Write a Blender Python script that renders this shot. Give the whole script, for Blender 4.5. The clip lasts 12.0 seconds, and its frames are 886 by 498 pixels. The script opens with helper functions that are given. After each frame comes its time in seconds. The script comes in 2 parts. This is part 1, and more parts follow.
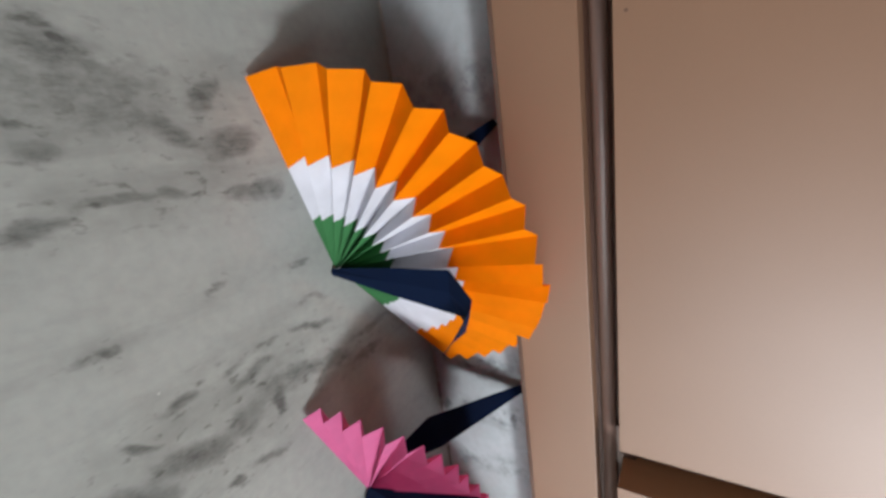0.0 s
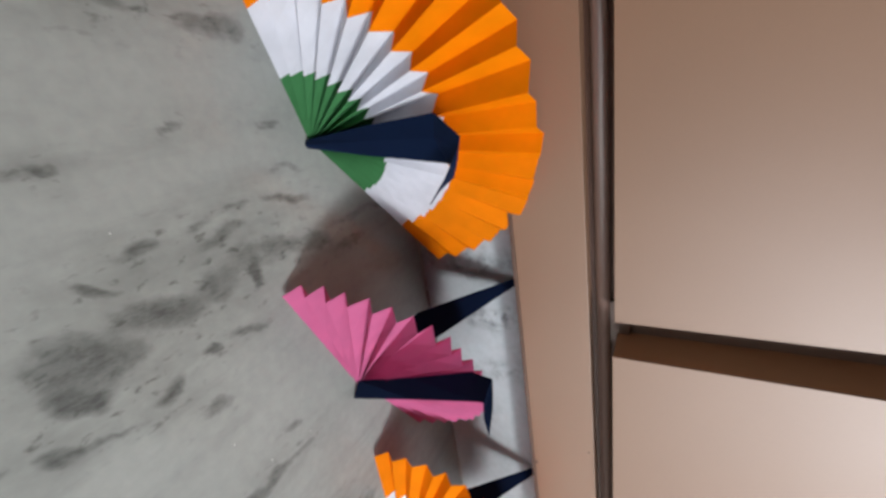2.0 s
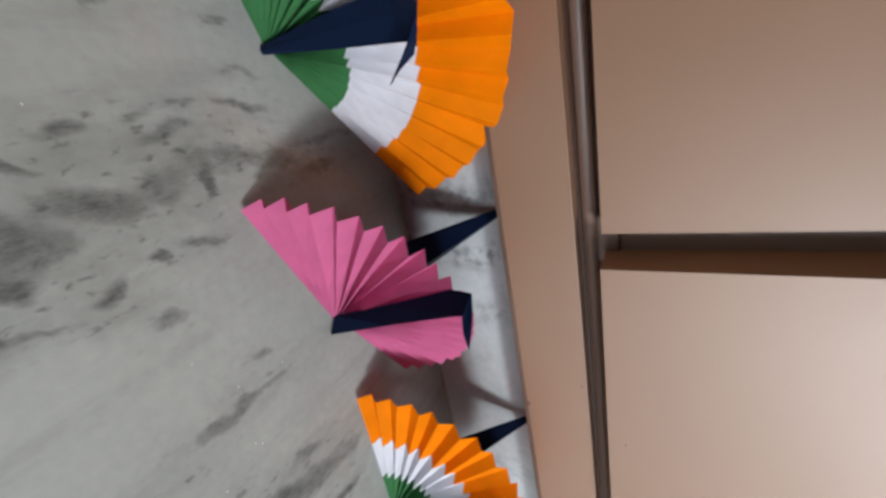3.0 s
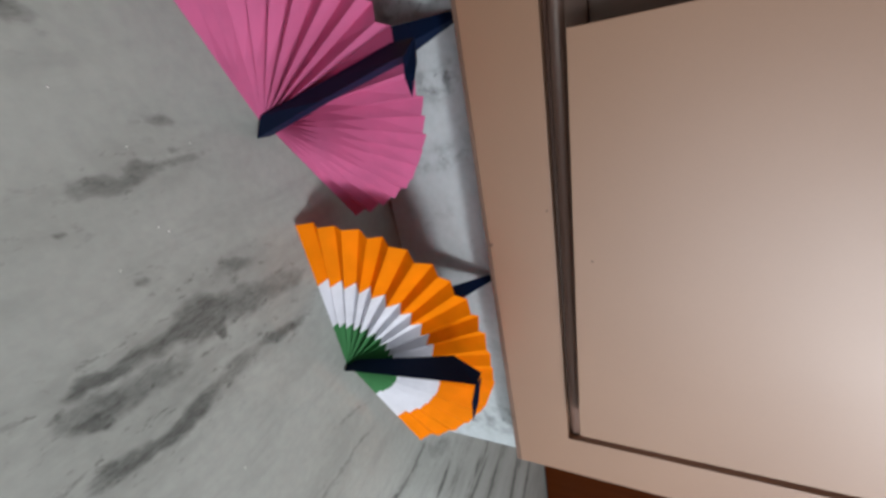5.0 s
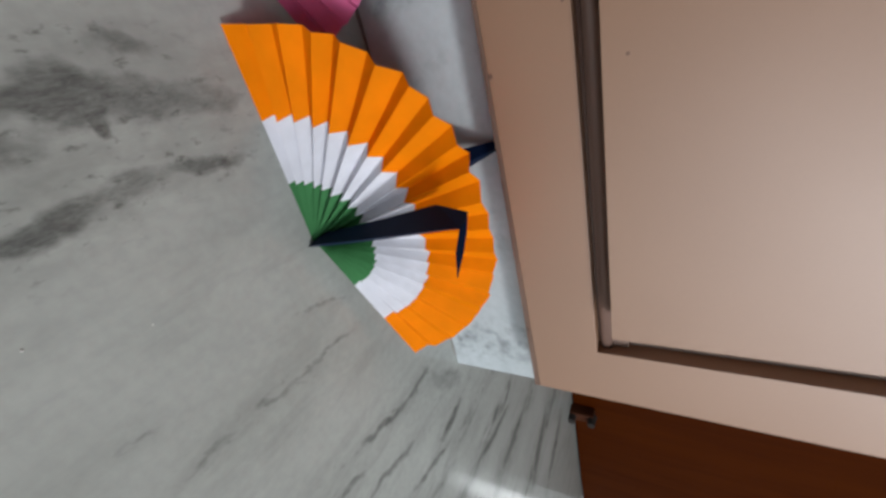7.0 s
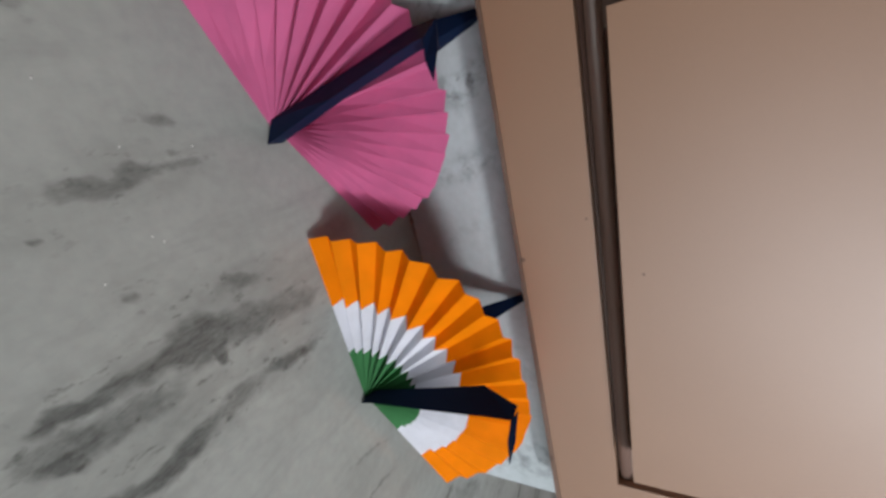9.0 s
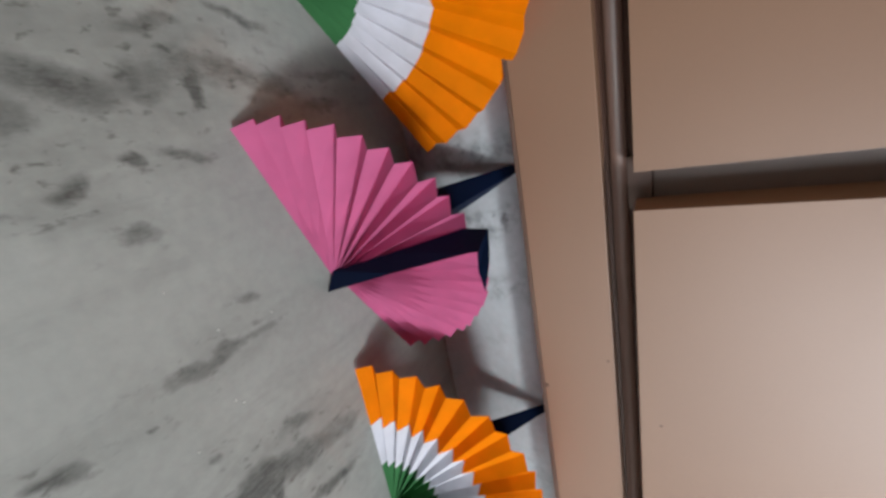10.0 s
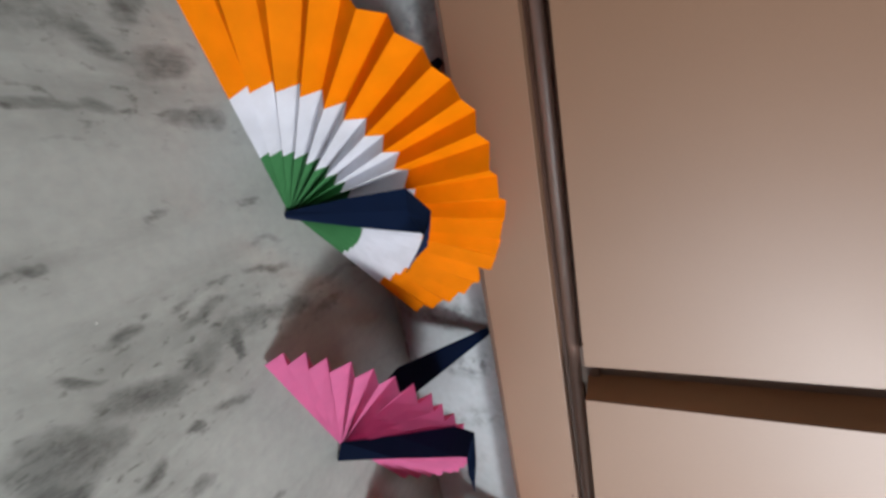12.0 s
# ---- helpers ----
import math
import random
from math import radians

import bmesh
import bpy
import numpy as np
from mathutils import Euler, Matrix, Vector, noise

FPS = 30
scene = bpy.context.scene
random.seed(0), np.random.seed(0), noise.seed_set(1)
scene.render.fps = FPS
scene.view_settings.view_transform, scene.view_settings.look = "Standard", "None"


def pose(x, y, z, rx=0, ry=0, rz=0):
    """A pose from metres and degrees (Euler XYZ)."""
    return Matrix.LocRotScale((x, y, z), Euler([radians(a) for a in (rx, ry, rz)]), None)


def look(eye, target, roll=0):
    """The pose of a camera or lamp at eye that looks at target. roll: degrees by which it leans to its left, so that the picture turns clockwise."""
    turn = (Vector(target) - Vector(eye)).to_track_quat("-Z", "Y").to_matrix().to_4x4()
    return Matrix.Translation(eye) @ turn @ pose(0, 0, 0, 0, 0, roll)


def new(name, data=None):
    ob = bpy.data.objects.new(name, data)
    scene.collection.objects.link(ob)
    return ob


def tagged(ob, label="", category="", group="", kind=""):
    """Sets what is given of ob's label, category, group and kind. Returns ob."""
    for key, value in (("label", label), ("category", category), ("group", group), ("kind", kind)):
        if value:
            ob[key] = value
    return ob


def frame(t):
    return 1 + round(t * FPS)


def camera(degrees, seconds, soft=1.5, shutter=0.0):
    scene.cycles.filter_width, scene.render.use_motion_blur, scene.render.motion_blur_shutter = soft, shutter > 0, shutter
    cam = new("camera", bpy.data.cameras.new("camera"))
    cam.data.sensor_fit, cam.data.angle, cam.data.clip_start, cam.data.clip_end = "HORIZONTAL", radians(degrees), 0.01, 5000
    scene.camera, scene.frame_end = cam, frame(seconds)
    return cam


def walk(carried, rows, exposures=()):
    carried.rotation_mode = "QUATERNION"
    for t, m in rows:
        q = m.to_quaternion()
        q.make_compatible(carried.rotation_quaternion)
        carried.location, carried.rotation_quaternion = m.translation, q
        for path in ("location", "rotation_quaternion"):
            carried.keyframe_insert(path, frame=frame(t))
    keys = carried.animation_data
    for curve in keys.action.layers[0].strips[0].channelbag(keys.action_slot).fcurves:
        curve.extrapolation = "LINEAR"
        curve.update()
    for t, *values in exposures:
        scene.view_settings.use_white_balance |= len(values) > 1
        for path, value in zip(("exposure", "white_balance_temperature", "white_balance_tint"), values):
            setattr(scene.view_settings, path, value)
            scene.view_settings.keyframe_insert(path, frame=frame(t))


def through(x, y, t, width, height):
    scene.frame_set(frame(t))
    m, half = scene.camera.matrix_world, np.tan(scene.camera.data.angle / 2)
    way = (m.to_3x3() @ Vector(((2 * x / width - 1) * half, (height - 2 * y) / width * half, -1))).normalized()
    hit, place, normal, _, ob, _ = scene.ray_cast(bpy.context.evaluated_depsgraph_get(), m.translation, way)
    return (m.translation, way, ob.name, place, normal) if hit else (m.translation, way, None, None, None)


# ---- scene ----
cam = camera(98.8, 12.0, soft=3.0)
PATH = [
    (0, (-0.2566, -0.2450, 0.2110), (-0.2054, -0.0834, 0.1049), 91.66),
    (0.5, (-0.2426, -0.2511, 0.2102), (-0.1857, -0.0904, 0.1056), 92.50),
    (1, (-0.2260, -0.2565, 0.2033), (-0.1666, -0.0962, 0.0996), 92.49),
    (1.5, (-0.2039, -0.2546, 0.2042), (-0.1419, -0.0943, 0.1019), 92.55),
    (2, (-0.1875, -0.2528, 0.2031), (-0.1209, -0.0923, 0.1041), 92.36),
    (2.5, (-0.1583, -0.2515, 0.2062), (-0.0905, -0.0911, 0.1079), 90.80),
    (4.5, (-0.0519, -0.2602, 0.2129), (0.0262, -0.1019, 0.1189), 91.82),
    (5, (-0.0120, -0.2666, 0.2089), (0.0742, -0.1076, 0.1235), 91.56),
    (5.5, (0.0304, -0.2546, 0.2213), (0.1207, -0.1036, 0.1263), 92.83),
    (6, (0.0738, -0.2513, 0.2159), (0.1654, -0.1015, 0.1201), 93.08),
    (6.5, (0.1118, -0.2459, 0.2101), (0.2034, -0.0974, 0.1124), 92.42),
    (8.5, (0.0476, -0.2425, 0.2044), (0.1233, -0.0872, 0.1036), 88.96),
    (9, (0.0080, -0.2489, 0.1943), (0.0784, -0.0882, 0.0983), 88.49),
    (9.5, (-0.0393, -0.2467, 0.1941), (0.0218, -0.0858, 0.0922), 89.99),
    (10, (-0.0775, -0.2496, 0.1927), (-0.0195, -0.0867, 0.0921), 89.45),
    (10.5, (-0.1223, -0.2510, 0.1947), (-0.0705, -0.0842, 0.0972), 88.42),
    (11, (-0.1667, -0.2535, 0.2024), (-0.1199, -0.0827, 0.1095), 87.25),
    (11.5, (-0.1898, -0.2573, 0.2074), (-0.1414, -0.0847, 0.1188), 87.31),
    (12, (-0.2077, -0.2605, 0.2104), (-0.1562, -0.0880, 0.1234), 86.62),
]
walk(cam, [(t, look(eye, target, roll)) for t, eye, target, roll in PATH],
     exposures=[(0, 0.11), (2, 0.0), (4.5, -0.26), (5.5, -0.38), (8.5, -0.47), (9.5, -0.35), (10.5, -0.14), (12, -0.01)])

# ---------------------------------------------------------------- light
world = bpy.data.worlds.new("world")
scene.world = world
world.use_nodes = True
wn = world.node_tree
sky = wn.nodes.new("ShaderNodeTexSky")
sky.sky_type, sky.sun_disc = "NISHITA", False
sky.sun_elevation, sky.sun_rotation = radians(37), radians(140)
wn.links.new(sky.outputs[0], wn.nodes["Background"].inputs[0])
wn.nodes["Background"].inputs[1].default_value = 0.12


def window_light(name, m, width, height, watts, colour):
    data = bpy.data.lights.new(name, "AREA")
    data.shape, data.size, data.size_y, data.energy, data.color = "RECTANGLE", width, height, watts, colour
    ob = new(name, data)
    ob.matrix_world = m
    return ob


window_light("sunny_sky_daylight", look((1.10, -1.29, 1.225), (0, 0, 0)), 0.28, 0.23, 32.5, (0.95, 0.975, 1.0))
window_light("balcony_daylight", look((1.22, -1.33, 0.64), (1.22, 0, 0.64)), 1.12, 1.2, 13.5, (0.92, 0.96, 1.0))
window_light("side_window_daylight", look((0.47, -1.33, 0.82), (0.47, 0, 0.82)), 0.34, 0.8, 6.5, (0.92, 0.96, 1.0))


# ---------------------------------------------------------------- materials
class Nodes:
    """A small helper for node materials."""

    def __init__(self, name):
        self.mat = bpy.data.materials.new(name)
        self.mat.use_nodes = True
        self.tree = self.mat.node_tree
        self.bsdf = self.tree.nodes["Principled BSDF"]
        self.coord = self.node("ShaderNodeTexCoord").outputs["Object"]

    def node(self, kind, **inputs):
        n = self.tree.nodes.new(kind)
        for key, value in inputs.items():
            self.put(n.inputs[key.replace("_", " ")], value)
        return n

    def put(self, socket, value):
        if isinstance(value, bpy.types.NodeSocket):
            self.tree.links.new(value, socket)
        else:
            socket.default_value = value

    def noise(self, scale, detail=4.0, rough=0.55, vector=None, distortion=0.0):
        n = self.node("ShaderNodeTexNoise", Scale=scale, Detail=detail, Roughness=rough, Distortion=distortion)
        self.put(n.inputs["Vector"], vector or self.coord)
        return n.outputs["Fac"]

    def stretch(self, x, y, z, vector=None):
        n = self.node("ShaderNodeMapping")
        n.inputs["Scale"].default_value = (x, y, z)
        self.put(n.inputs["Vector"], vector or self.coord)
        return n.outputs[0]

    def math(self, op, a, b=0.0, c=0.0):
        n = self.node("ShaderNodeMath")
        n.operation = op
        for s, v in zip(n.inputs, (a, b, c)):
            self.put(s, v)
        return n.outputs[0]

    def span(self, value, a, b, c=0.0, d=1.0):
        n = self.node("ShaderNodeMapRange")
        for s, v in zip(n.inputs, (value, a, b, c, d)):
            self.put(s, v)
        return n.outputs[0]

    def mix(self, fac, a, b, blend="MIX"):
        n = self.node("ShaderNodeMix")
        n.data_type, n.blend_type = "RGBA", blend
        for key, v in ((0, fac), (6, a), (7, b)):
            self.put(n.inputs[key], (*v, 1) if isinstance(v, tuple) and len(v) == 3 else v)
        return n.outputs[2]

    def bump(self, height, strength, distance=0.001):
        n = self.node("ShaderNodeBump", Height=height, Strength=strength, Distance=distance)
        self.put(self.bsdf.inputs["Normal"], n.outputs[0])

    def done(self, colour, rough, **more):
        self.put(self.bsdf.inputs["Base Color"], (*colour, 1) if isinstance(colour, tuple) else colour)
        self.put(self.bsdf.inputs["Roughness"], rough)
        for key, v in more.items():
            self.put(self.bsdf.inputs[key.replace("_", " ")], v)
        return self.mat


def marble(name, light, warm, dark, bands=(), marked=False, patch=1.0, rough=0.16, gloss=0.5):
    """Polished marble; bands: (x, half width, strength) of grey veins that run along y; marked: grey marks from the mesh's vein and haze attributes."""
    m = Nodes(name)
    wob = m.noise(9, 3, 0.6)
    wob2 = m.noise(40, 3, 0.6)
    sep = m.node("ShaderNodeSeparateXYZ", Vector=m.coord)
    x = m.math("ADD", sep.outputs[0], m.math("MULTIPLY", m.math("SUBTRACT", wob, 0.5), 0.05))
    x = m.math("ADD", x, m.math("MULTIPLY", m.math("SUBTRACT", wob2, 0.5), 0.022))
    cloud = m.noise(5, 5, 0.6)
    fine = m.noise(160, 3, 0.6)
    col = m.mix(m.span(cloud, 0.35, 0.65), light, warm)
    streak = m.noise(1, 6, 0.65, m.stretch(30, 7, 30), 0.15)
    veins = m.math("MULTIPLY", m.span(streak, 0.56, 0.78), 0.22 * patch)
    col = m.mix(veins, col, dark)
    if bands:
        total = 0.0
        for bx, w, s in bands:
            d = m.math("DIVIDE", m.math("SUBTRACT", x, bx), w)
            g = m.math("POWER", 2.718, m.math("MULTIPLY", m.math("MULTIPLY", d, d), -1.0))
            total = m.math("MULTIPLY_ADD", g, s, total)
        mild = m.span(m.noise(1, 3, 0.55, m.stretch(26, 10, 26), 0.3), 0.40, 0.66)
        col = m.mix(m.math("MULTIPLY", m.math("MINIMUM", total, 1.0), m.math("MULTIPLY", mild, 0.62)), col, dark)
        clumps = m.span(m.noise(1, 3, 0.55, m.stretch(70, 26, 70), 0.2), 0.46, 0.68)
        col = m.mix(m.math("MINIMUM", m.math("MULTIPLY", total, clumps), 0.8), col, dark)
        specks = m.span(m.noise(1, 3, 0.6, m.stretch(150, 75, 150), 0.2), 0.60, 0.72)
        near = m.math("MINIMUM", m.math("MULTIPLY", total, 1.2), 1.0)
        col = m.mix(m.math("MULTIPLY", m.math("MULTIPLY", specks, near), 0.45), col, (0.06, 0.06, 0.055))
    if marked:
        mark, halo = m.node("ShaderNodeAttribute"), m.node("ShaderNodeAttribute")
        mark.attribute_name, halo.attribute_name = "vein", "haze"
        cloudy, haze = mark.outputs["Fac"], m.math("MINIMUM", halo.outputs["Fac"], 1.0)
        soft = m.span(m.noise(1, 4, 0.6, m.stretch(75, 34, 75), 0.3), 0.34, 0.66)
        col = m.mix(m.math("MULTIPLY", haze, m.math("MULTIPLY_ADD", soft, 0.30, 0.04)), col, dark)
        drift = m.span(m.noise(1, 4, 0.6, m.stretch(34, 9, 34), 0.4), 0.50, 0.74)
        col = m.mix(m.math("MULTIPLY", drift, 0.26), col, dark)
        rough_edge = m.math("ADD", m.math("MULTIPLY", m.noise(1, 4, 0.65, m.stretch(230, 140, 230)), 0.75), m.math("MULTIPLY", m.noise(1, 3, 0.6, m.stretch(95, 60, 95)), 0.55))
        ragged = m.math("ADD", m.math("SUBTRACT", rough_edge, 0.65), cloudy)
        body = m.math("MULTIPLY", m.math("MULTIPLY", m.span(ragged, 0.05, 0.85, 0.0, 0.97), m.span(m.noise(1, 4, 0.7, m.stretch(300, 90, 300), 0.2), 0.32, 0.62, 0.62, 1.05)), m.span(cloudy, 0.02, 0.30))
        col = m.mix(body, col, dark)
        specks = m.span(m.noise(1, 3, 0.6, m.stretch(190, 95, 190), 0.2), 0.58, 0.70)
        col = m.mix(m.math("MULTIPLY", m.math("MULTIPLY", specks, haze), 0.55), col, (0.05, 0.05, 0.045))
    col = m.mix(m.span(fine, 0.3, 0.7, 0.0, 0.12), col, dark)
    m.bump(m.noise(22, 4), 0.06, 0.002)
    return m.done(col, m.span(cloud, 0.3, 0.7, rough - 0.06, rough + 0.02), Specular_IOR_Level=gloss)


FLOOR_BANDS = [(0.52, 0.012, 0.6), (0.60, 0.015, 0.8), (0.70, 0.02, 0.6), (0.85, 0.02, 0.7)]
# grey marks in the floor: x, y, turn, half length, half width, strength
VEINS_WEST = [
    (-0.298, -0.176, 87, 0.0329, 0.0166, 0.42), (-0.318, -0.184, 73, 0.014, 0.0085, 0.45), (-0.277, -0.196, 82, 0.0092, 0.0038, 0.5),
    (-0.286, -0.2, 89, 0.003, 0.0014, 0.6), (-0.318, -0.179, 68, 0.0029, 0.0021, 0.5), (-0.279, -0.149, 62, 0.0122, 0.0051, 0.5),
    (-0.297, -0.126, 131, 0.0118, 0.0049, 0.6), (-0.275, -0.119, 104, 0.0166, 0.0068, 0.6), (-0.246, -0.209, -88, 0.0089, 0.0045, 0.65),
    (-0.247, -0.196, -89, 0.007, 0.0022, 0.5), (-0.251, -0.178, -88, 0.0121, 0.0029, 0.6), (-0.253, -0.157, -91, 0.0096, 0.0027, 0.5),
    (-0.248, -0.113, -96, 0.0193, 0.0054, 0.6), (-0.19, -0.198, -102, 0.003, 0.0023, 0.8), (-0.19, -0.208, -97, 0.0085, 0.0022, 0.42),
]
VEINS_SPOTTED = [
    (-0.199, -0.149, -83, 0.0064, 0.0018, 0.6), (-0.195, -0.095, -99, 0.0088, 0.0019, 0.6), (-0.154, -0.153, -92, 0.0095, 0.0021, 0.5),
    (-0.156, -0.132, -92, 0.0072, 0.002, 0.5), (-0.154, -0.1, -96, 0.0157, 0.0026, 0.6), (-0.144, -0.143, -86, 0.0134, 0.0035, 0.5),
    (-0.153, -0.182, -81, 0.0089, 0.0032, 0.75), (-0.142, -0.2, -111, 0.0068, 0.002, 0.75), (-0.12, -0.183, -116, 0.0166, 0.0086, 0.7),
    (-0.12, -0.154, -100, 0.0113, 0.0091, 0.6), (-0.126, -0.126, -100, 0.019, 0.0081, 0.52), (-0.123, -0.091, -102, 0.0208, 0.006, 0.5),
    (-0.113, -0.133, -18, 0.0079, 0.0026, 0.9), (-0.113, -0.214, -113, 0.019, 0.0122, 0.62), (-0.099, -0.222, -115, 0.0108, 0.0042, 0.75),
    (-0.084, -0.192, -62, 0.0067, 0.0034, 0.75),
]
VEINS_MIDDLE = [
    (-0.06, -0.176, -93, 0.0078, 0.0048, 0.55), (-0.089, -0.167, -109, 0.0055, 0.002, 0.8), (-0.085, -0.144, -106, 0.013, 0.0026, 0.55),
    (-0.084, -0.234, -106, 0.0063, 0.0033, 0.7), (-0.081, -0.224, -110, 0.0072, 0.0019, 0.6), (-0.078, -0.211, -105, 0.0074, 0.0013, 0.5),
    (-0.128, -0.041, -87, 0.0316, 0.0037, 0.4), (-0.109, -0.052, -89, 0.0204, 0.0037, 0.5), (-0.169, -0.091, -94, 0.0126, 0.0016, 0.4),
]
VEINS_PALE = [
    (0.009, -0.163, -86, 0.0101, 0.0036, 0.65), (0.009, -0.183, -97, 0.0108, 0.0036, 0.55), (0.008, -0.144, -92, 0.0105, 0.0026, 0.5),
    (0.022, -0.201, -102, 0.003, 0.0013, 0.6), (0.019, -0.228, -105, 0.0078, 0.0035, 0.7), (0.017, -0.237, -96, 0.0038, 0.0024, 0.4),
    (-0.014, -0.143, -101, 0.0062, 0.0027, 0.4),
]
VEINS_BROAD = [
    (0.085, -0.223, -100, 0.0088, 0.0038, 1.026), (0.086, -0.21, -85, 0.0092, 0.0035, 0.864), (0.085, -0.191, -96, 0.0136, 0.0046, 0.756),
    (0.086, -0.171, -111, 0.0131, 0.0109, 0.864), (0.092, -0.148, -108, 0.0202, 0.0103, 0.594), (0.099, -0.114, -103, 0.0194, 0.0068, 0.486),
    (0.1, -0.162, -5, 0.0053, 0.0027, 1.026), (0.097, -0.227, -112, 0.0122, 0.0072, 0.54), (0.103, -0.229, -113, 0.0052, 0.0043, 0.756),
    (0.101, -0.2, -94, 0.0199, 0.008, 0.486),
]
VEINS_SECOND = [
    (0.073, -0.138, -106, 0.0142, 0.0038, 0.54), (0.053, -0.183, -87, 0.0034, 0.0024, 0.54), (0.129, -0.23, -97, 0.0137, 0.0055, 0.918),
    (0.132, -0.21, -100, 0.012, 0.0049, 0.918), (0.131, -0.193, -84, 0.0088, 0.0055, 0.756), (0.128, -0.17, -94, 0.0187, 0.0065, 0.5616),
    (0.13, -0.127, -90, 0.0174, 0.0043, 0.702), (0.154, -0.245, -106, 0.0065, 0.0027, 0.54),
]
VEINS_EAST = [
    (0.277, -0.117, -99, 0.0331, 0.0016, 0.4675), (0.242, -0.103, -106, 0.0269, 0.0014, 0.3825), (0.271, -0.161, -106, 0.018, 0.0023, 0.357),
    (0.268, -0.202, -92, 0.0152, 0.0024, 0.3825), (0.231, -0.223, -104, 0.0115, 0.0014, 0.34), (0.38, -0.097, -108, 0.0315, 0.0027, 0.68),
    (0.388, -0.044, -95, 0.0269, 0.0035, 0.595), (0.386, -0.15, -105, 0.0208, 0.0026, 0.5525), (0.428, -0.107, -101, 0.0375, 0.0034, 0.595),
    (0.482, -0.007, -84, 0.0256, 0.0067, 0.765), (0.429, 0.003, -134, 0.0419, 0.0111, 0.34), (0.613, 0.072, -104, 0.0593, 0.0056, 0.68),
    (0.697, 0.127, -92, 0.055, 0.0085, 0.68), (0.855, 0.222, -63, 0.0828, 0.0154, 0.595), (0.979, 0.308, -73, 0.0802, 0.0146, 0.595),
    (0.492, -0.059, -105, 0.0413, 0.0034, 0.595),
]
FLOOR_VEINS = VEINS_WEST + VEINS_SPOTTED + VEINS_MIDDLE + VEINS_PALE + VEINS_BROAD + VEINS_SECOND + VEINS_EAST
MARBLE_FLOOR = marble("marble_floor", (0.424, 0.446, 0.424), (0.350, 0.368, 0.348), (0.105, 0.110, 0.105), FLOOR_BANDS, True, gloss=0.3)
MARBLE_PLINTH = marble("marble_plinth", (0.52, 0.575, 0.60), (0.42, 0.46, 0.48), (0.15, 0.165, 0.17), [(-0.29, 0.03, 0.7), (-0.06, 0.014, 0.8), (0.0, 0.012, 0.9), (0.058, 0.01, 0.6), (0.27, 0.02, 0.4), (0.39, 0.025, 0.7)], False, 1.4, 0.26, 0.12)


def paint(name, colour, other, rough=0.4, bump=0.05, gloss=0.5):
    m = Nodes(name)
    col = m.mix(m.span(m.noise(6, 4), 0.35, 0.65), colour, other)
    col = m.mix(m.span(m.noise(420, 3), 0.4, 0.75, 0.0, 0.06), col, tuple(0.6 * c for c in colour))
    m.bump(m.noise(180, 3), bump, 0.0005)
    return m.done(col, m.span(m.noise(9, 2), 0.2, 0.8, rough - 0.025, rough + 0.025), Specular_IOR_Level=gloss)


CREAM = paint("cream_cabinet_paint", (0.246, 0.132, 0.076), (0.228, 0.120, 0.068), 0.52, 0.02, 1.0)
# brown taken darker so that it holds the shade of the door grooves
SHADED_RECESS = paint("shaded_recess_brown", (0.125, 0.06, 0.04), (0.10, 0.046, 0.03), 0.5, 0.05, 0.5)
# paler and greyer than the recess: reflected daylight is put into the colour
MULLION = paint("daylit_mullion_grey", (0.22, 0.165, 0.145), (0.20, 0.15, 0.13), 0.45, 0.02, 0.8)
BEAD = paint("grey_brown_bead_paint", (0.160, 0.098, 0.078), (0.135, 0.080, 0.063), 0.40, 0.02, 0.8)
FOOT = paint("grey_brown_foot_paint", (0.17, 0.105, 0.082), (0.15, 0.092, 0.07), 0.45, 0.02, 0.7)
EDGE_BROWN = paint("raw_brown_edge", (0.40, 0.235, 0.14), (0.34, 0.195, 0.115), 0.6)
DARK_STRIP = paint("dark_brown_strip", (0.085, 0.045, 0.03), (0.15, 0.09, 0.065), 0.7, 0.3)
WALL_PAINT = paint("cream_wall_paint", (0.40, 0.39, 0.375), (0.37, 0.36, 0.345), 0.75)
CEILING_PAINT = paint("white_ceiling_paint", (0.62, 0.61, 0.59), (0.58, 0.57, 0.55), 0.8)
STOPPER_WOOD = paint("brown_stopper_wood", (0.075, 0.022, 0.008), (0.05, 0.015, 0.006), 0.6, 0.05, 0.15)
BLACK_RUBBER = paint("black_rubber", (0.02, 0.018, 0.018), (0.03, 0.026, 0.024), 0.6, 0.05, 0.15)
GROUT = paint("grey_grout", (0.16, 0.15, 0.14), (0.52, 0.50, 0.46), 0.9)


def varnish(name, colour, other):
    m = Nodes(name)
    grain = m.noise(1, 6, 0.6, m.stretch(30, 30, 2.2), 1.0)
    col = m.mix(m.span(grain, 0.35, 0.68), colour, other)
    m.bump(grain, 0.05, 0.001)
    return m.done(col, m.span(grain, 0.3, 0.7, 0.38, 0.5), Specular_IOR_Level=0.04)


VARNISHED = varnish("varnished_brown_wood", (0.050, 0.0095, 0.0004), (0.036, 0.0062, 0.0003))


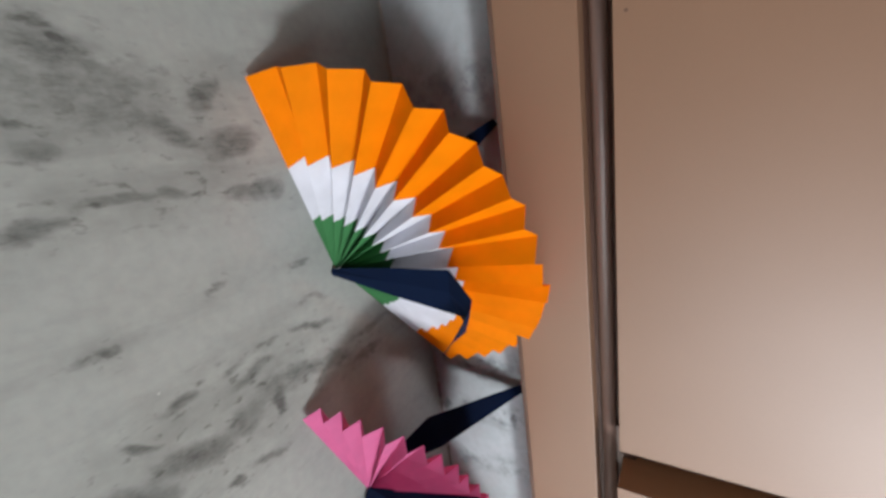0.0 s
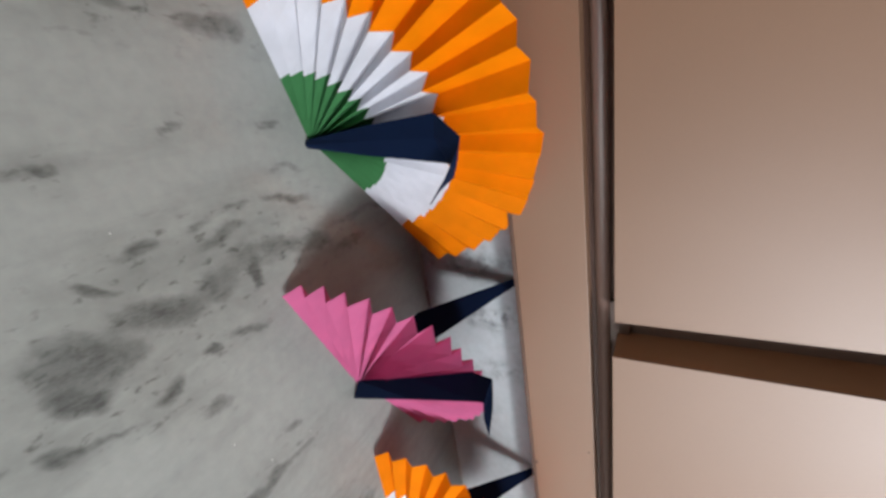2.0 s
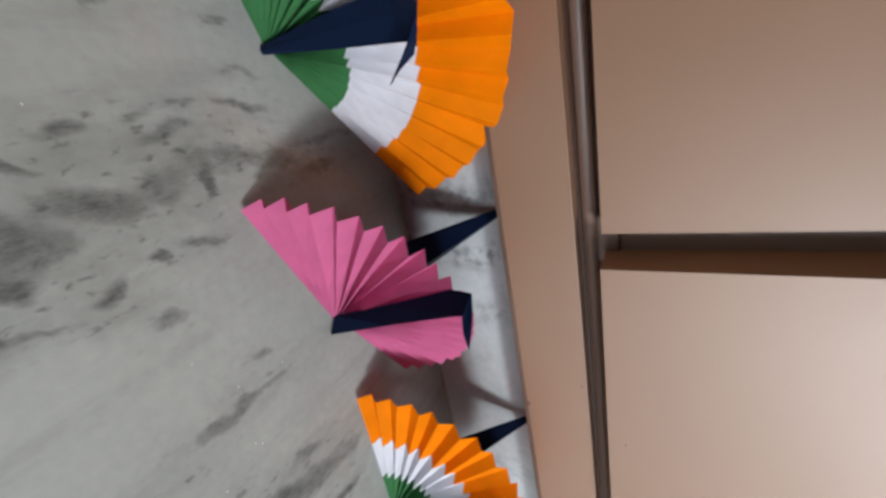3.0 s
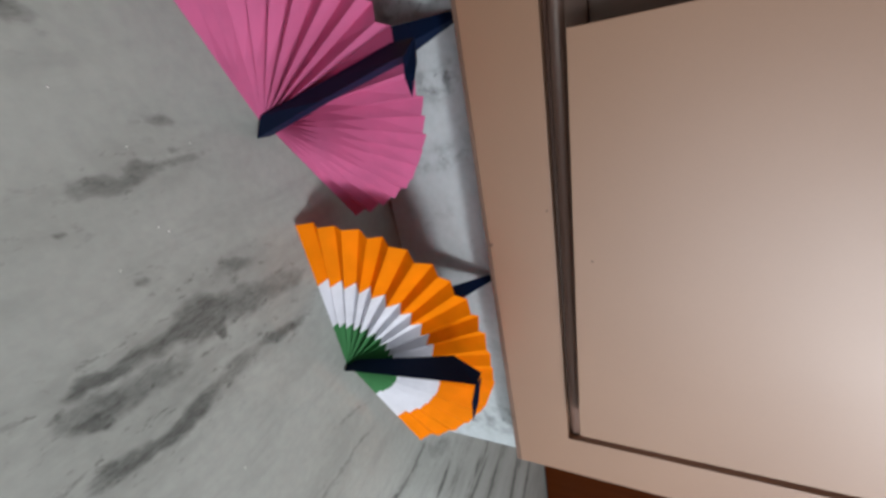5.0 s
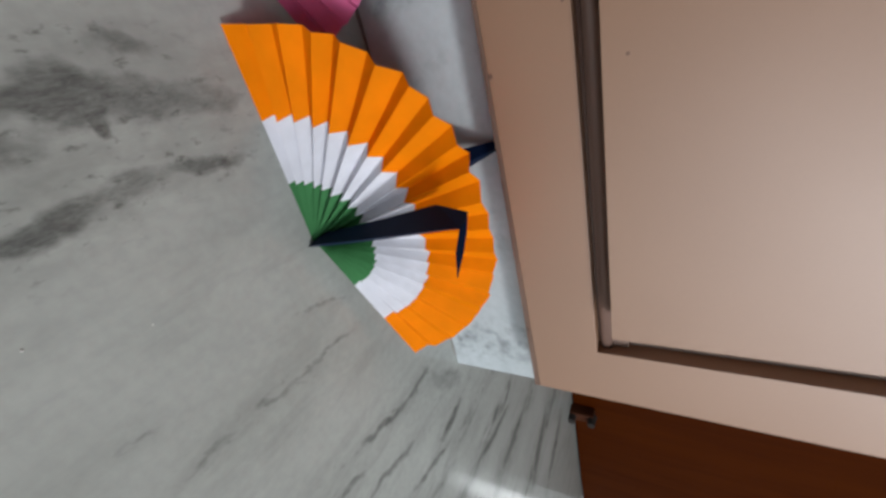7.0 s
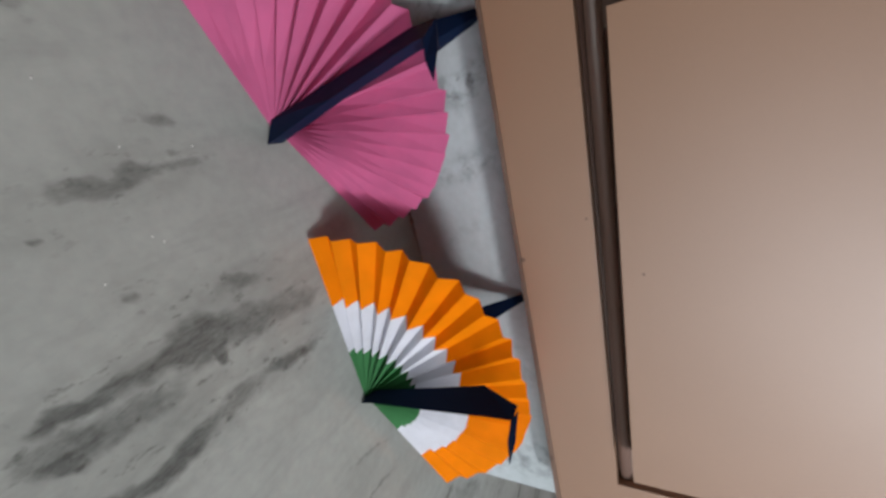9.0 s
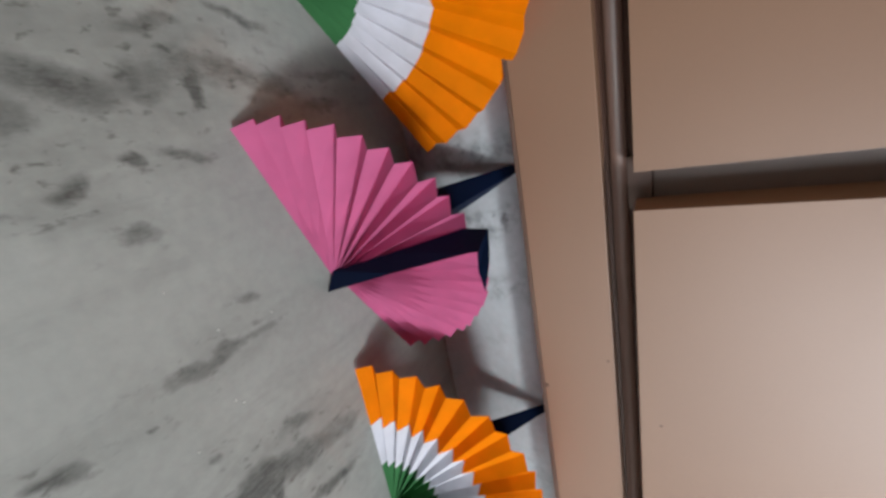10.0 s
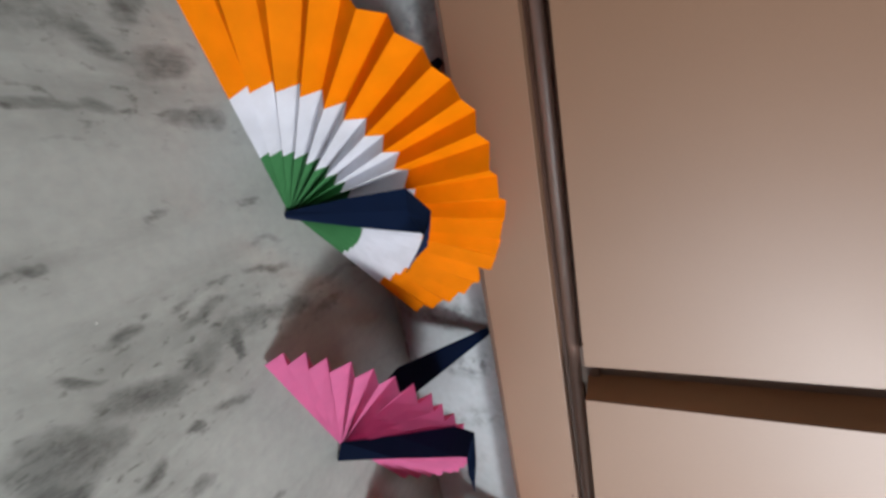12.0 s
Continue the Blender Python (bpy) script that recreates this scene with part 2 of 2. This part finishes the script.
def paper(name, colour, rough=0.75, through=0.12):
    """Craft paper: matt, faintly fibrous, a little light comes through."""
    m = Nodes(name)
    dark = tuple(0.86 * c for c in colour)
    col = m.mix(m.span(m.noise(35, 4), 0.35, 0.68), colour, dark)
    fibre = m.noise(900, 3, 0.6)
    col = m.mix(m.span(fibre, 0.4, 0.75, 0.0, 0.12), col, dark)
    m.bump(m.math("ADD", m.math("MULTIPLY", m.noise(70, 3), 1.5), fibre), 0.12, 0.0005)
    mat = m.done(col, rough, Specular_IOR_Level=0.07)
    trans = m.node("ShaderNodeBsdfTranslucent", Color=col)
    both = m.node("ShaderNodeMixShader")
    m.put(both.inputs[0], through)
    m.put(both.inputs[1], m.bsdf.outputs[0])
    m.put(both.inputs[2], trans.outputs[0])
    m.put(m.tree.nodes["Material Output"].inputs["Surface"], both.outputs[0])
    return mat


ORANGE = paper("orange_paper", (1.0, 0.305, 0.001), 0.7, 0.42)
WHITE = paper("white_paper", (0.86, 0.87, 0.93), 0.75, 0.42)
GREEN = paper("green_paper", (0.055, 0.20, 0.075))
PINK = paper("pink_paper", (0.76, 0.195, 0.405), 0.75, 0.4)
NAVY = paper("navy_paper", (0.005, 0.0125, 0.040), 0.55, 0.02)
GLOW = bpy.data.materials.new("outdoor_brightness")
GLOW.use_nodes = True
GLOW.node_tree.nodes["Principled BSDF"].inputs["Base Color"].default_value = (0, 0, 0, 1)
GLOW.node_tree.nodes["Principled BSDF"].inputs["Emission Color"].default_value = (0.92, 0.97, 1.0, 1)
GLOW.node_tree.nodes["Principled BSDF"].inputs["Emission Strength"].default_value = 4.0


# ---------------------------------------------------------------- mesh helpers
def mesh_object(name, bm, material, smooth=False):
    bmesh.ops.recalc_face_normals(bm, faces=bm.faces)
    data = bpy.data.meshes.new(name)
    bm.to_mesh(data)
    bm.free()
    data.materials.append(material)
    if smooth:
        for p in data.polygons:
            p.use_smooth = True
    return new(name, data)


def part(name, bm, material, parent, label="", smooth=False):
    ob = mesh_object(name, bm, material, smooth)
    ob.parent = parent
    if label:
        ob["label"] = label
    return ob


def stand(thing, base):
    """Moves a thing's origin to its base; its parts stay where they are."""
    thing.location = base
    for child in thing.children:
        child.matrix_parent_inverse = Matrix.Translation(-thing.location)
    return thing


def box(x0, x1, y0, y1, z0, z1, bevel=0.0, bm=None):
    own = bmesh.new()
    made = bmesh.ops.create_cube(own, size=1.0)["verts"]
    for v in made:
        v.co = Vector(((x0 + x1) / 2 + v.co.x * (x1 - x0), (y0 + y1) / 2 + v.co.y * (y1 - y0), (z0 + z1) / 2 + v.co.z * (z1 - z0)))
    if bevel:
        bmesh.ops.bevel(own, geom=own.edges[:], offset=bevel, segments=2, affect="EDGES", profile=0.6)
    if bm is None:
        return own
    data = bpy.data.meshes.new("joined")
    own.to_mesh(data)
    own.free()
    bm.from_mesh(data)
    bpy.data.meshes.remove(data)
    return bm


def slab(outline, y0, y1, bevel):
    """A board with the given outline in x and z, from y0 to y1."""
    bm = bmesh.new()
    face = bm.faces.new([bm.verts.new((x, y0, z)) for x, z in outline])
    for v in bmesh.ops.extrude_face_region(bm, geom=[face])["geom"]:
        if isinstance(v, bmesh.types.BMVert):
            v.co.y = y1
    bmesh.ops.bevel(bm, geom=bm.edges[:], offset=bevel, segments=2, affect="EDGES", profile=0.6)
    return bm


def rod(a, b, r, sides=10, r2=None):
    bm = bmesh.new()
    a, b = Vector(a), Vector(b)
    m = Matrix.Translation((a + b) / 2) @ (b - a).to_track_quat("Z", "Y").to_matrix().to_4x4()
    bmesh.ops.create_cone(bm, cap_ends=True, segments=sides, radius1=r, radius2=r if r2 is None else r2, depth=(b - a).length, matrix=m)
    return bm


# ---------------------------------------------------------------- the room
def marble_floor(x0, x1, y0, y1):
    """The floor slab; its top is a fine grid near the cabinet that carries the grey marks of the stone as an attribute."""
    xs = [x0, -1.0, -0.6, *np.arange(-0.42, 0.66, 0.0022), *np.arange(0.66, 1.15, 0.012), 1.6, x1]
    ys = [y0, -1.0, -0.5, *np.arange(-0.31, 0.05, 0.0022), *np.arange(0.05, 0.45, 0.012), 0.9, y1]
    nx, ny = len(xs), len(ys)
    verts = [(x, y, 0.0) for y in ys for x in xs]
    faces = [(j * nx + i, j * nx + i + 1, (j + 1) * nx + i + 1, (j + 1) * nx + i) for j in range(ny - 1) for i in range(nx - 1)]
    n = len(verts)
    verts += [(x0, y0, -0.06), (x1, y0, -0.06), (x1, y1, -0.06), (x0, y1, -0.06)]
    faces += [(n + 3, n + 2, n + 1, n), (*range(nx - 1, -1, -1), n, n + 1), (*range(n - nx, n), n + 2, n + 3),
              (*range(nx - 1, n, nx)[::-1], n + 1, n + 2), (*range(0, n, nx), n + 3, n)]
    place = np.array([Vector((x, y, 0)) + 0.0045 * noise.noise_vector(Vector((x, y, 0.3)) * 26) + 0.0035 * noise.noise_vector(Vector((x, y, 0.9)) * 80)
                      + 0.0018 * noise.noise_vector(Vector((x, y, 1.7)) * 210) for x, y, z in verts])
    vein, haze = np.zeros(len(verts)), np.zeros(len(verts))
    for x, y, turn, length, width, strength in FLOOR_VEINS:
        c, s = math.cos(radians(turn)), math.sin(radians(turn))
        dx, dy = place[:, 0] - x, place[:, 1] - y
        far = np.hypot((dx * c + dy * s) / (1.1 * length), (dy * c - dx * s) / (1.15 * width))
        near = np.clip((1.4 - far) / 1.05, 0, 1)
        vein += 1.12 * strength * near * near * (3 - 2 * near)
        haze += strength * np.exp(-((dx * c + dy * s) / (2.0 * length + 0.004)) ** 2 - ((dy * c - dx * s) / (2.0 * width + 0.0035)) ** 2)
    data = bpy.data.meshes.new("floor")
    data.from_pydata(verts, [], faces)
    data.attributes.new("vein", "FLOAT", "POINT").data.foreach_set("value", vein.astype(np.float32))
    data.attributes.new("haze", "FLOAT", "POINT").data.foreach_set("value", haze.astype(np.float32))
    data.materials.append(MARBLE_FLOOR)
    return new("floor", data)


tagged(marble_floor(-2.6, 2.4, -2.4, 1.4), "polished grey marble floor with dark veins", "floor", kind="structure")
tagged(mesh_object("ceiling", box(-2.6, 2.1, -1.5, 0.7, 3.0, 3.1), CEILING_PAINT), "plain white ceiling", "ceiling", kind="structure")
tagged(mesh_object("wall_west", box(-2.6, -2.5, -1.3, 0.52, 0.0, 3.0), WALL_PAINT), "plain cream painted wall", "wall", kind="structure")
tagged(mesh_object("wall_east", box(2.0, 2.1, -1.3, 0.52, 0.0, 3.0), WALL_PAINT), "plain cream painted wall", "wall", kind="structure")
wall = box(-2.6, 0.29, -1.44, -1.3, 0.0, 3.0)
box(0.29, 0.65, -1.44, -1.3, 0.0, 0.41, bm=wall)
box(0.29, 1.8, -1.44, -1.3, 1.36, 3.0, bm=wall)
box(1.8, 2.1, -1.44, -1.3, 0.0, 3.0, bm=wall)
tagged(mesh_object("wall_south", wall, WALL_PAINT), "cream painted wall with a wide balcony opening", "wall", kind="structure")
wall = box(-2.6, 0.45, 0.52, 0.66, 0.0, 3.0)
box(0.45, 1.52, 0.53, 0.66, 2.06, 3.0, bm=wall)
box(1.52, 1.69, 0.52, 0.66, 0.0, 3.0, bm=wall)
box(1.86, 2.1, 0.52, 0.66, 0.0, 3.0, bm=wall)
box(1.69, 1.86, 0.52, 0.66, 0.56, 3.0, bm=wall)
tagged(mesh_object("wall_north", wall, WALL_PAINT), "cream painted wall with a low gap beside the door", "wall", kind="structure")
tagged(mesh_object("backdrop", box(1.692, 1.858, 0.535, 0.55, 0.002, 0.558), GLOW), "bright daylight behind a low gap in the wall", "backdrop", kind="structure")

# closed wooden door beside the cabinet
door = tagged(mesh_object("door_1", box(0.45, 1.52, 0.49, 0.53, 0.004, 2.06, 0.003), VARNISHED), "closed orange-brown varnished wooden door", "door", kind="structure")
stop = tagged(new("door_stopper"), "small brown door stopper with black rubber ends", "door stopper")
part("block", box(1.035, 1.062, 0.458, 0.488, 0.0, 0.062, 0.003), STOPPER_WOOD, stop)
for z in (0.008, 0.058):
    part("rubber_end", rod((1.048, 0.470, z), (1.048, 0.440, z), 0.012, 12, 0.009), BLACK_RUBBER, stop, "black rubber end")
stand(stop, (1.048, 0.472, 0.0))

# ---------------------------------------------------------------- plinth and cabinet
TOP = 0.1066
tagged(mesh_object("plinth", box(-1.2, 0.433, 0.0332, 0.46, 0.0, TOP - 0.0060, 0.0008), MARBLE_PLINTH), "pale bluish marble plinth under the cabinet", "plinth", kind="structure")
tagged(mesh_object("trim", box(-1.2, 0.434, 0.0305, 0.46, TOP - 0.0058, TOP - 0.0002, 0.0006), DARK_STRIP), "dark brown wooden packing strip along the top of the plinth", "trim", kind="structure")
joint = bmesh.new()
x = -0.9
while x < 0.42:
    w = random.uniform(0.006, 0.022)
    box(x, x + w, 0.0318 - random.uniform(0, 0.0012), 0.0336, 0.0, random.uniform(0.0006, 0.0016), bm=joint)
    x += w + random.choice((0.0005, 0.001, 0.006))
tagged(mesh_object("grout_line", joint, GROUT), "broken line of grey grout between floor and plinth", "grout", kind="structure")

XR = 0.402
cab = tagged(new("cabinet"), "cream painted wooden cabinet with flat doors on marble plinth", "cabinet")
part("face_frame", slab([(-1.2, TOP + 0.0027), (0.1, TOP + 0.0027), (XR, TOP + 0.0046), (XR, 0.86), (0.3477, 0.86), (0.3477, 0.1640), (-0.15, 0.1594), (-1.2, 0.1592)], 0.0, 0.02, 0.0005), CREAM, cab)
part("lower_edge", slab([(-1.2, TOP - 0.0002), (XR - 0.0004, TOP - 0.0002), (XR - 0.0004, TOP + 0.0045), (0.1, TOP + 0.0026), (-1.2, TOP + 0.0026)], -0.0004, 0.0202, 0.0004), DARK_STRIP, cab, "dark worn lower edge")
part("carcass", box(-1.2, XR - 0.002, 0.0202, 0.46, TOP + 0.0002, 0.86, 0.0008), SHADED_RECESS, cab, "recessed carcass, brown darkened for groove shade")
part("top", box(-1.21, XR + 0.01, -0.03, 0.47, 0.8602, 0.885, 0.003), CREAM, cab)
part("bottom_board", box(-1.2, 0.3475, 0.0142, 0.0200, 0.1594, 0.1862, 0.0006), SHADED_RECESS, cab, "recessed board, brown darkened for groove shade")
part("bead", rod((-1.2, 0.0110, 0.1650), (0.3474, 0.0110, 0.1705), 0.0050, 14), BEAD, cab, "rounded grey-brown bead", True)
for mx in (-0.62, -0.027, 0.330):
    part("mullion", box(mx - 0.017, mx + 0.017, 0.0135, 0.0200, 0.1874, 0.86, 0.0006), MULLION, cab, "glossy upright, reflected daylight in its grey")
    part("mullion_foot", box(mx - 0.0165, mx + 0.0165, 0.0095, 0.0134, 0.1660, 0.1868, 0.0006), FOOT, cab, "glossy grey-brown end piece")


def cabinet_door(x0, x1, front, thick):
    """A flat overlay door with cream face and brown edges."""
    leaf = part("door", box(x0, x1, front, front + 0.0012, 0.1781, 0.84, 0.0003), CREAM, cab)
    part("door_edge", box(x0 + 0.0002, x1 - 0.0002, front + 0.0013, front + thick, 0.1783, 0.8398, 0.0004), EDGE_BROWN, leaf, "raw brown door edge")
    return leaf


door_a = cabinet_door(-0.60, -0.0364, -0.0069, 0.018)
door_b = cabinet_door(-0.0173, 0.3134, -0.0198, 0.0330)
cabinet_door(-1.19, -0.64, -0.0069, 0.018)
for leaf, x, z, front in ((door_a, -0.311, 0.1845, -0.0069), (door_b, 0.1285, 0.1902, -0.0198)):
    part("nail_hole", rod((x, front - 0.0003, z), (x, front + 0.0004, z), 0.0009, 8), DARK_STRIP, leaf, "tiny dark nail hole")


# ---------------------------------------------------------------- folded paper birds
def fan_points(pivot, radii, left, right, lean, pleats, amp, rng, first=1.5, last=176, open_end=1.6, rise=90, wide_rim=0.0):
    """Fold lines of a standing pleated fan: functions of the distance from the pivot. left, right: compass turns of its two halves."""
    hl = Vector((math.cos(radians(left)), math.sin(radians(left)), 0))
    hr = Vector((math.cos(radians(right)), math.sin(radians(right)), 0))
    lines = []
    count = 2 * pleats
    steps = [(1 + rng.uniform(-0.2, 0.2)) * (1 + (open_end - 1) * max(0.0, 1 - 3.2 * i / count)) for i in range(count)]
    total, run = sum(steps), 0.0
    for i in range(count + 1):
        phi = radians(first + (last - first) * run / total)
        if i < count:
            run += steps[i]
        s = 0.5 - 0.5 * math.cos(phi)
        along = (hl if math.cos(phi) > 0 else hr) * abs(math.cos(phi))
        side = (-hl * (1 - s) + hr * s).normalized()
        back = Vector((-side.y, side.x, 0))
        way = (along + Vector((0, 0, math.sin(phi))) + back * math.tan(radians(lean)) * math.sin(phi)).normalized()
        sign = -1 if i % 2 else 1
        lines.append((way, -back * sign * amp * (1 - 0.4 * max(0.0, 2 * s - 1) + 0.2 * max(0.0, 1 - 2 * s)) * rng.uniform(0.8, 1.15), rng.uniform(-0.008, 0.008), radii[0] + (radii[1] - radii[0]) * min(1.0, phi / radians(rise)) + (radii[2] - radii[1]) * max(0.0, 2 * s - 1)))
    return [(Vector(pivot), w, n, size * (1 + j), 1 - wide_rim * max(0.0, 1 - i * 2.6 / count)) for i, (w, n, j, size) in enumerate(lines)]


def fan_band(lines, r0, r1):
    """A ring of a fan between two shares of its radius, as thin folded paper."""
    bm = bmesh.new()
    rows = []
    for pivot, way, out, radius, inner in lines:
        row = []
        tooth = 1 + (0.02 if len(rows) % 2 else -0.02) * max(0.0, min(1.0, 2.4 - 4 * len(rows) / len(lines)))
        a, b = r0 * inner * tooth, r1 * (inner * tooth if r1 < 1 else 1)
        for k in range(4):
            r = a + (b - a) * k / 3
            p = pivot + way * radius * r + out * (0.85 + 0.15 * r)
            p.z = max(p.z, 0.0006)
            row.append(bm.verts.new(p))
        rows.append(row)
    for a, b in zip(rows, rows[1:]):
        for k in range(3):
            bm.faces.new((a[k], a[k + 1], b[k + 1], b[k]))
    return bm


def thin(ob, thickness=0.00035):
    mod = ob.modifiers.new("paper thickness", "SOLIDIFY")
    mod.thickness, mod.offset = thickness, 0.0
    return ob


def sheet(faces):
    """Folded paper from corner loops that may share corners."""
    bm = bmesh.new()
    made = {}
    for loop in faces:
        vs = []
        for p in loop:
            vs.append(made.setdefault(tuple(p), None) or made.update({tuple(p): bm.verts.new(p)}) or made[tuple(p)])
        bm.faces.new(vs)
    return bm


def paper_bird(pivot, fan, bands, neck, head, tail, label, seed):
    """A standing pleated paper fan with a navy paper neck and head in front and a navy dart behind."""
    rng = random.Random(seed)
    bird = tagged(new("paper_bird"), label, "paper craft", "paper birds along the cabinet")
    lines = fan_points(pivot, rng=rng, **fan)
    for name, material, r0, r1 in bands:
        thin(part(name, fan_band(lines, r0, r1), material, bird))
    # neck: two facets folded along a ridge
    left, ridge, right = neck
    faces = []
    for i in range(len(left) - 1):
        faces.append((left[i], ridge[i], ridge[i + 1], left[i + 1]))
        faces.append((ridge[i], right[i], right[i + 1], ridge[i + 1]))
    thin(part("neck", sheet(faces), NAVY, bird, "navy paper strip"), 0.0005)
    crown, cheek, throat, beak = (Vector(v) for v in head)
    over, under = crown.lerp(beak, 0.55) + Vector((0, 0, 0.0013)), throat.lerp(beak, 0.5) - Vector((0, 0, 0.0016))
    folds = [(crown, over, under, throat), (over, beak, under), (crown, cheek, over)]
    thin(part("head", sheet([[tuple(v) for v in f] for f in folds]), NAVY, bird, "navy paper head folded down to a point"), 0.0005)
    # tail: a dart with a ridge on top
    tip, root, wide = Vector(tail[0]), Vector(tail[1]), tail[2]
    axis = (tip - root).normalized()
    side = axis.cross(Vector((0, 0, 1))).normalized()
    up = side.cross(axis).normalized()
    mid = root.lerp(tip, 0.36)
    a, b, c = mid - side * wide - up * 0.010, mid + up * 0.008, mid + side * wide - up * 0.010
    r0, r1 = root - side * 0.004 - up * 0.002, root + side * 0.004 - up * 0.002
    top = root + up * 0.002
    t0, t1 = tip - side * 0.0035 - up * 0.004, tip + side * 0.0035 - up * 0.004
    faces = [(r0, top, b, a), (top, r1, c, b), (a, b, tip, t0), (b, c, t1, tip)]
    thin(part("tail", sheet([[tuple(v) for v in f] for f in faces]), NAVY, bird, "navy paper dart leaning on the plinth"), 0.0005)
    return stand(bird, (pivot[0], pivot[1], 0.0))


TRICOLOUR = [("green_band", GREEN, 0.02, 0.335), ("white_band", WHITE, 0.335, 0.635), ("orange_band", ORANGE, 0.635, 1.0)]
PLAIN = [("pink_fan", PINK, 0.02, 1.0)]

paper_bird(
    (-0.183, -0.064, 0.001), dict(radii=(0.132, 0.146, 0.148), left=196, right=35, lean=5, pleats=19, amp=0.0045, open_end=1.7, rise=75, wide_rim=0.05, last=169), TRICOLOUR,
    ([(-0.1845, -0.0712, 0.001), (-0.1875, -0.0702, 0.054), (-0.1885, -0.0700, 0.098), (-0.1758, -0.0800, 0.1165)],
     [(-0.1820, -0.0725, 0.001), (-0.1790, -0.0725, 0.054), (-0.1760, -0.0730, 0.098), (-0.1690, -0.0810, 0.1150)],
     [(-0.1795, -0.0715, 0.001), (-0.1700, -0.0735, 0.056), (-0.1625, -0.0745, 0.1045), (-0.1590, -0.0780, 0.1105)]),
    [(-0.1715, -0.0815, 0.1158), (-0.1640, -0.0790, 0.1128), (-0.1560, -0.0800, 0.1100), (-0.1446, -0.0900, 0.0995)],
    ((-0.268, 0.0315, 0.093), (-0.186, -0.052, 0.006), 0.020),
    "pleated orange, white and green paper fan with wide navy neck", 3)
paper_bird(
    (0.000, -0.079, 0.001), dict(radii=(0.107, 0.103, 0.100), left=202, right=30, lean=10, pleats=22, amp=0.0045, open_end=1.0), PLAIN,
    ([(-0.0040, -0.0845, 0.004), (-0.0148, -0.0790, 0.052), (-0.0262, -0.0730, 0.0990), (-0.0262, -0.0752, 0.1137)],
     [(0.0082, -0.0908, 0.001), (-0.0060, -0.0896, 0.057), (-0.0178, -0.0886, 0.1070), (-0.0185, -0.0882, 0.1132)],
     [(0.0092, -0.0800, 0.001), (-0.0045, -0.0790, 0.054), (-0.0155, -0.0770, 0.1020), (-0.0170, -0.0790, 0.1130)]),
    [(-0.0262, -0.0752, 0.1141), (-0.0150, -0.0790, 0.1146), (-0.0185, -0.0882, 0.1125), (-0.0007, -0.0963, 0.1175)],
    ((-0.0405, 0.0315, 0.098), (-0.006, -0.066, 0.006), 0.018),
    "smaller pleated pink paper fan with straight navy neck", 8)
paper_bird(
    (0.201, -0.085, 0.001), dict(radii=(0.132, 0.119, 0.130), left=181, right=11, lean=14, pleats=19, amp=0.0031, open_end=0.62, last=169), TRICOLOUR,
    ([(0.1985, -0.0860, 0.001), (0.1950, -0.0840, 0.010), (0.1870, -0.0800, 0.060), (0.1800, -0.0770, 0.098), (0.1788, -0.0900, 0.1240)],
     [(0.2005, -0.0935, 0.001), (0.1985, -0.0935, 0.010), (0.1925, -0.0945, 0.060), (0.1860, -0.0955, 0.108), (0.1846, -0.0961, 0.1217)],
     [(0.2035, -0.0870, 0.001), (0.2030, -0.0870, 0.010), (0.1985, -0.0840, 0.060), (0.1925, -0.0820, 0.108), (0.1880, -0.0900, 0.1215)]),
    [(0.1788, -0.0940, 0.1254), (0.1885, -0.0935, 0.1225), (0.1848, -0.0962, 0.1208), (0.2058, -0.1085, 0.1204)],
    ((0.1785, 0.0285, 0.0995), (0.194, -0.070, 0.006), 0.017),
    "pleated orange, white and green paper fan with slim navy neck", 5)

# small marks: chips of brown paint along the lower edge of the cabinet, lint on the floor
rng = random.Random(21)
for x, z, r in ((0.1275, 0.1105, 0.0022), (0.333, 0.1085, 0.0018), (0.31, 0.1075, 0.0014), (0.098, 0.1577, 0.0011), (0.2, 0.1072, 0.0013)):
    bm = bmesh.new()
    ring = [bm.verts.new((x + r * rng.uniform(0.6, 1.2) * math.cos(a), -0.0004, z + 0.8 * r * rng.uniform(0.6, 1.2) * math.sin(a))) for a in (k * math.tau / 9 for k in range(9))]
    face = bm.faces.new(ring)
    out = bmesh.ops.extrude_face_region(bm, geom=[face])["geom"]
    for v in out:
        if isinstance(v, bmesh.types.BMVert):
            v.co.y = 0.0008
    part("paint_chip", bm, DARK_STRIP, cab, "dark brown chip in the paint")
stand(cab, (-0.4, 0.23, TOP))
LINT = paper("white_lint", (0.75, 0.75, 0.74))
for x, y in ((-0.0322, -0.1774), (0.0344, -0.1665), (0.001, -0.1324), (0.0382, -0.1631), (0.0456, -0.19), (0.169, -0.228), (0.188, -0.19), (-0.1614, -0.1879), (-0.0044, -0.1618)):
    bm = bmesh.new()
    bmesh.ops.create_icosphere(bm, subdivisions=1, radius=0.00055)
    for v in bm.verts:
        v.co = Vector((v.co.x * rng.uniform(0.6, 1.3), v.co.y * rng.uniform(0.6, 1.3), 0.0003 + v.co.z * 0.4))
    speck = mesh_object("lint_speck", bm, LINT)
    speck.location = (x, y, 0.0)
    tagged(speck, "tiny white speck of lint on the marble floor", "lint", "lint on the floor")
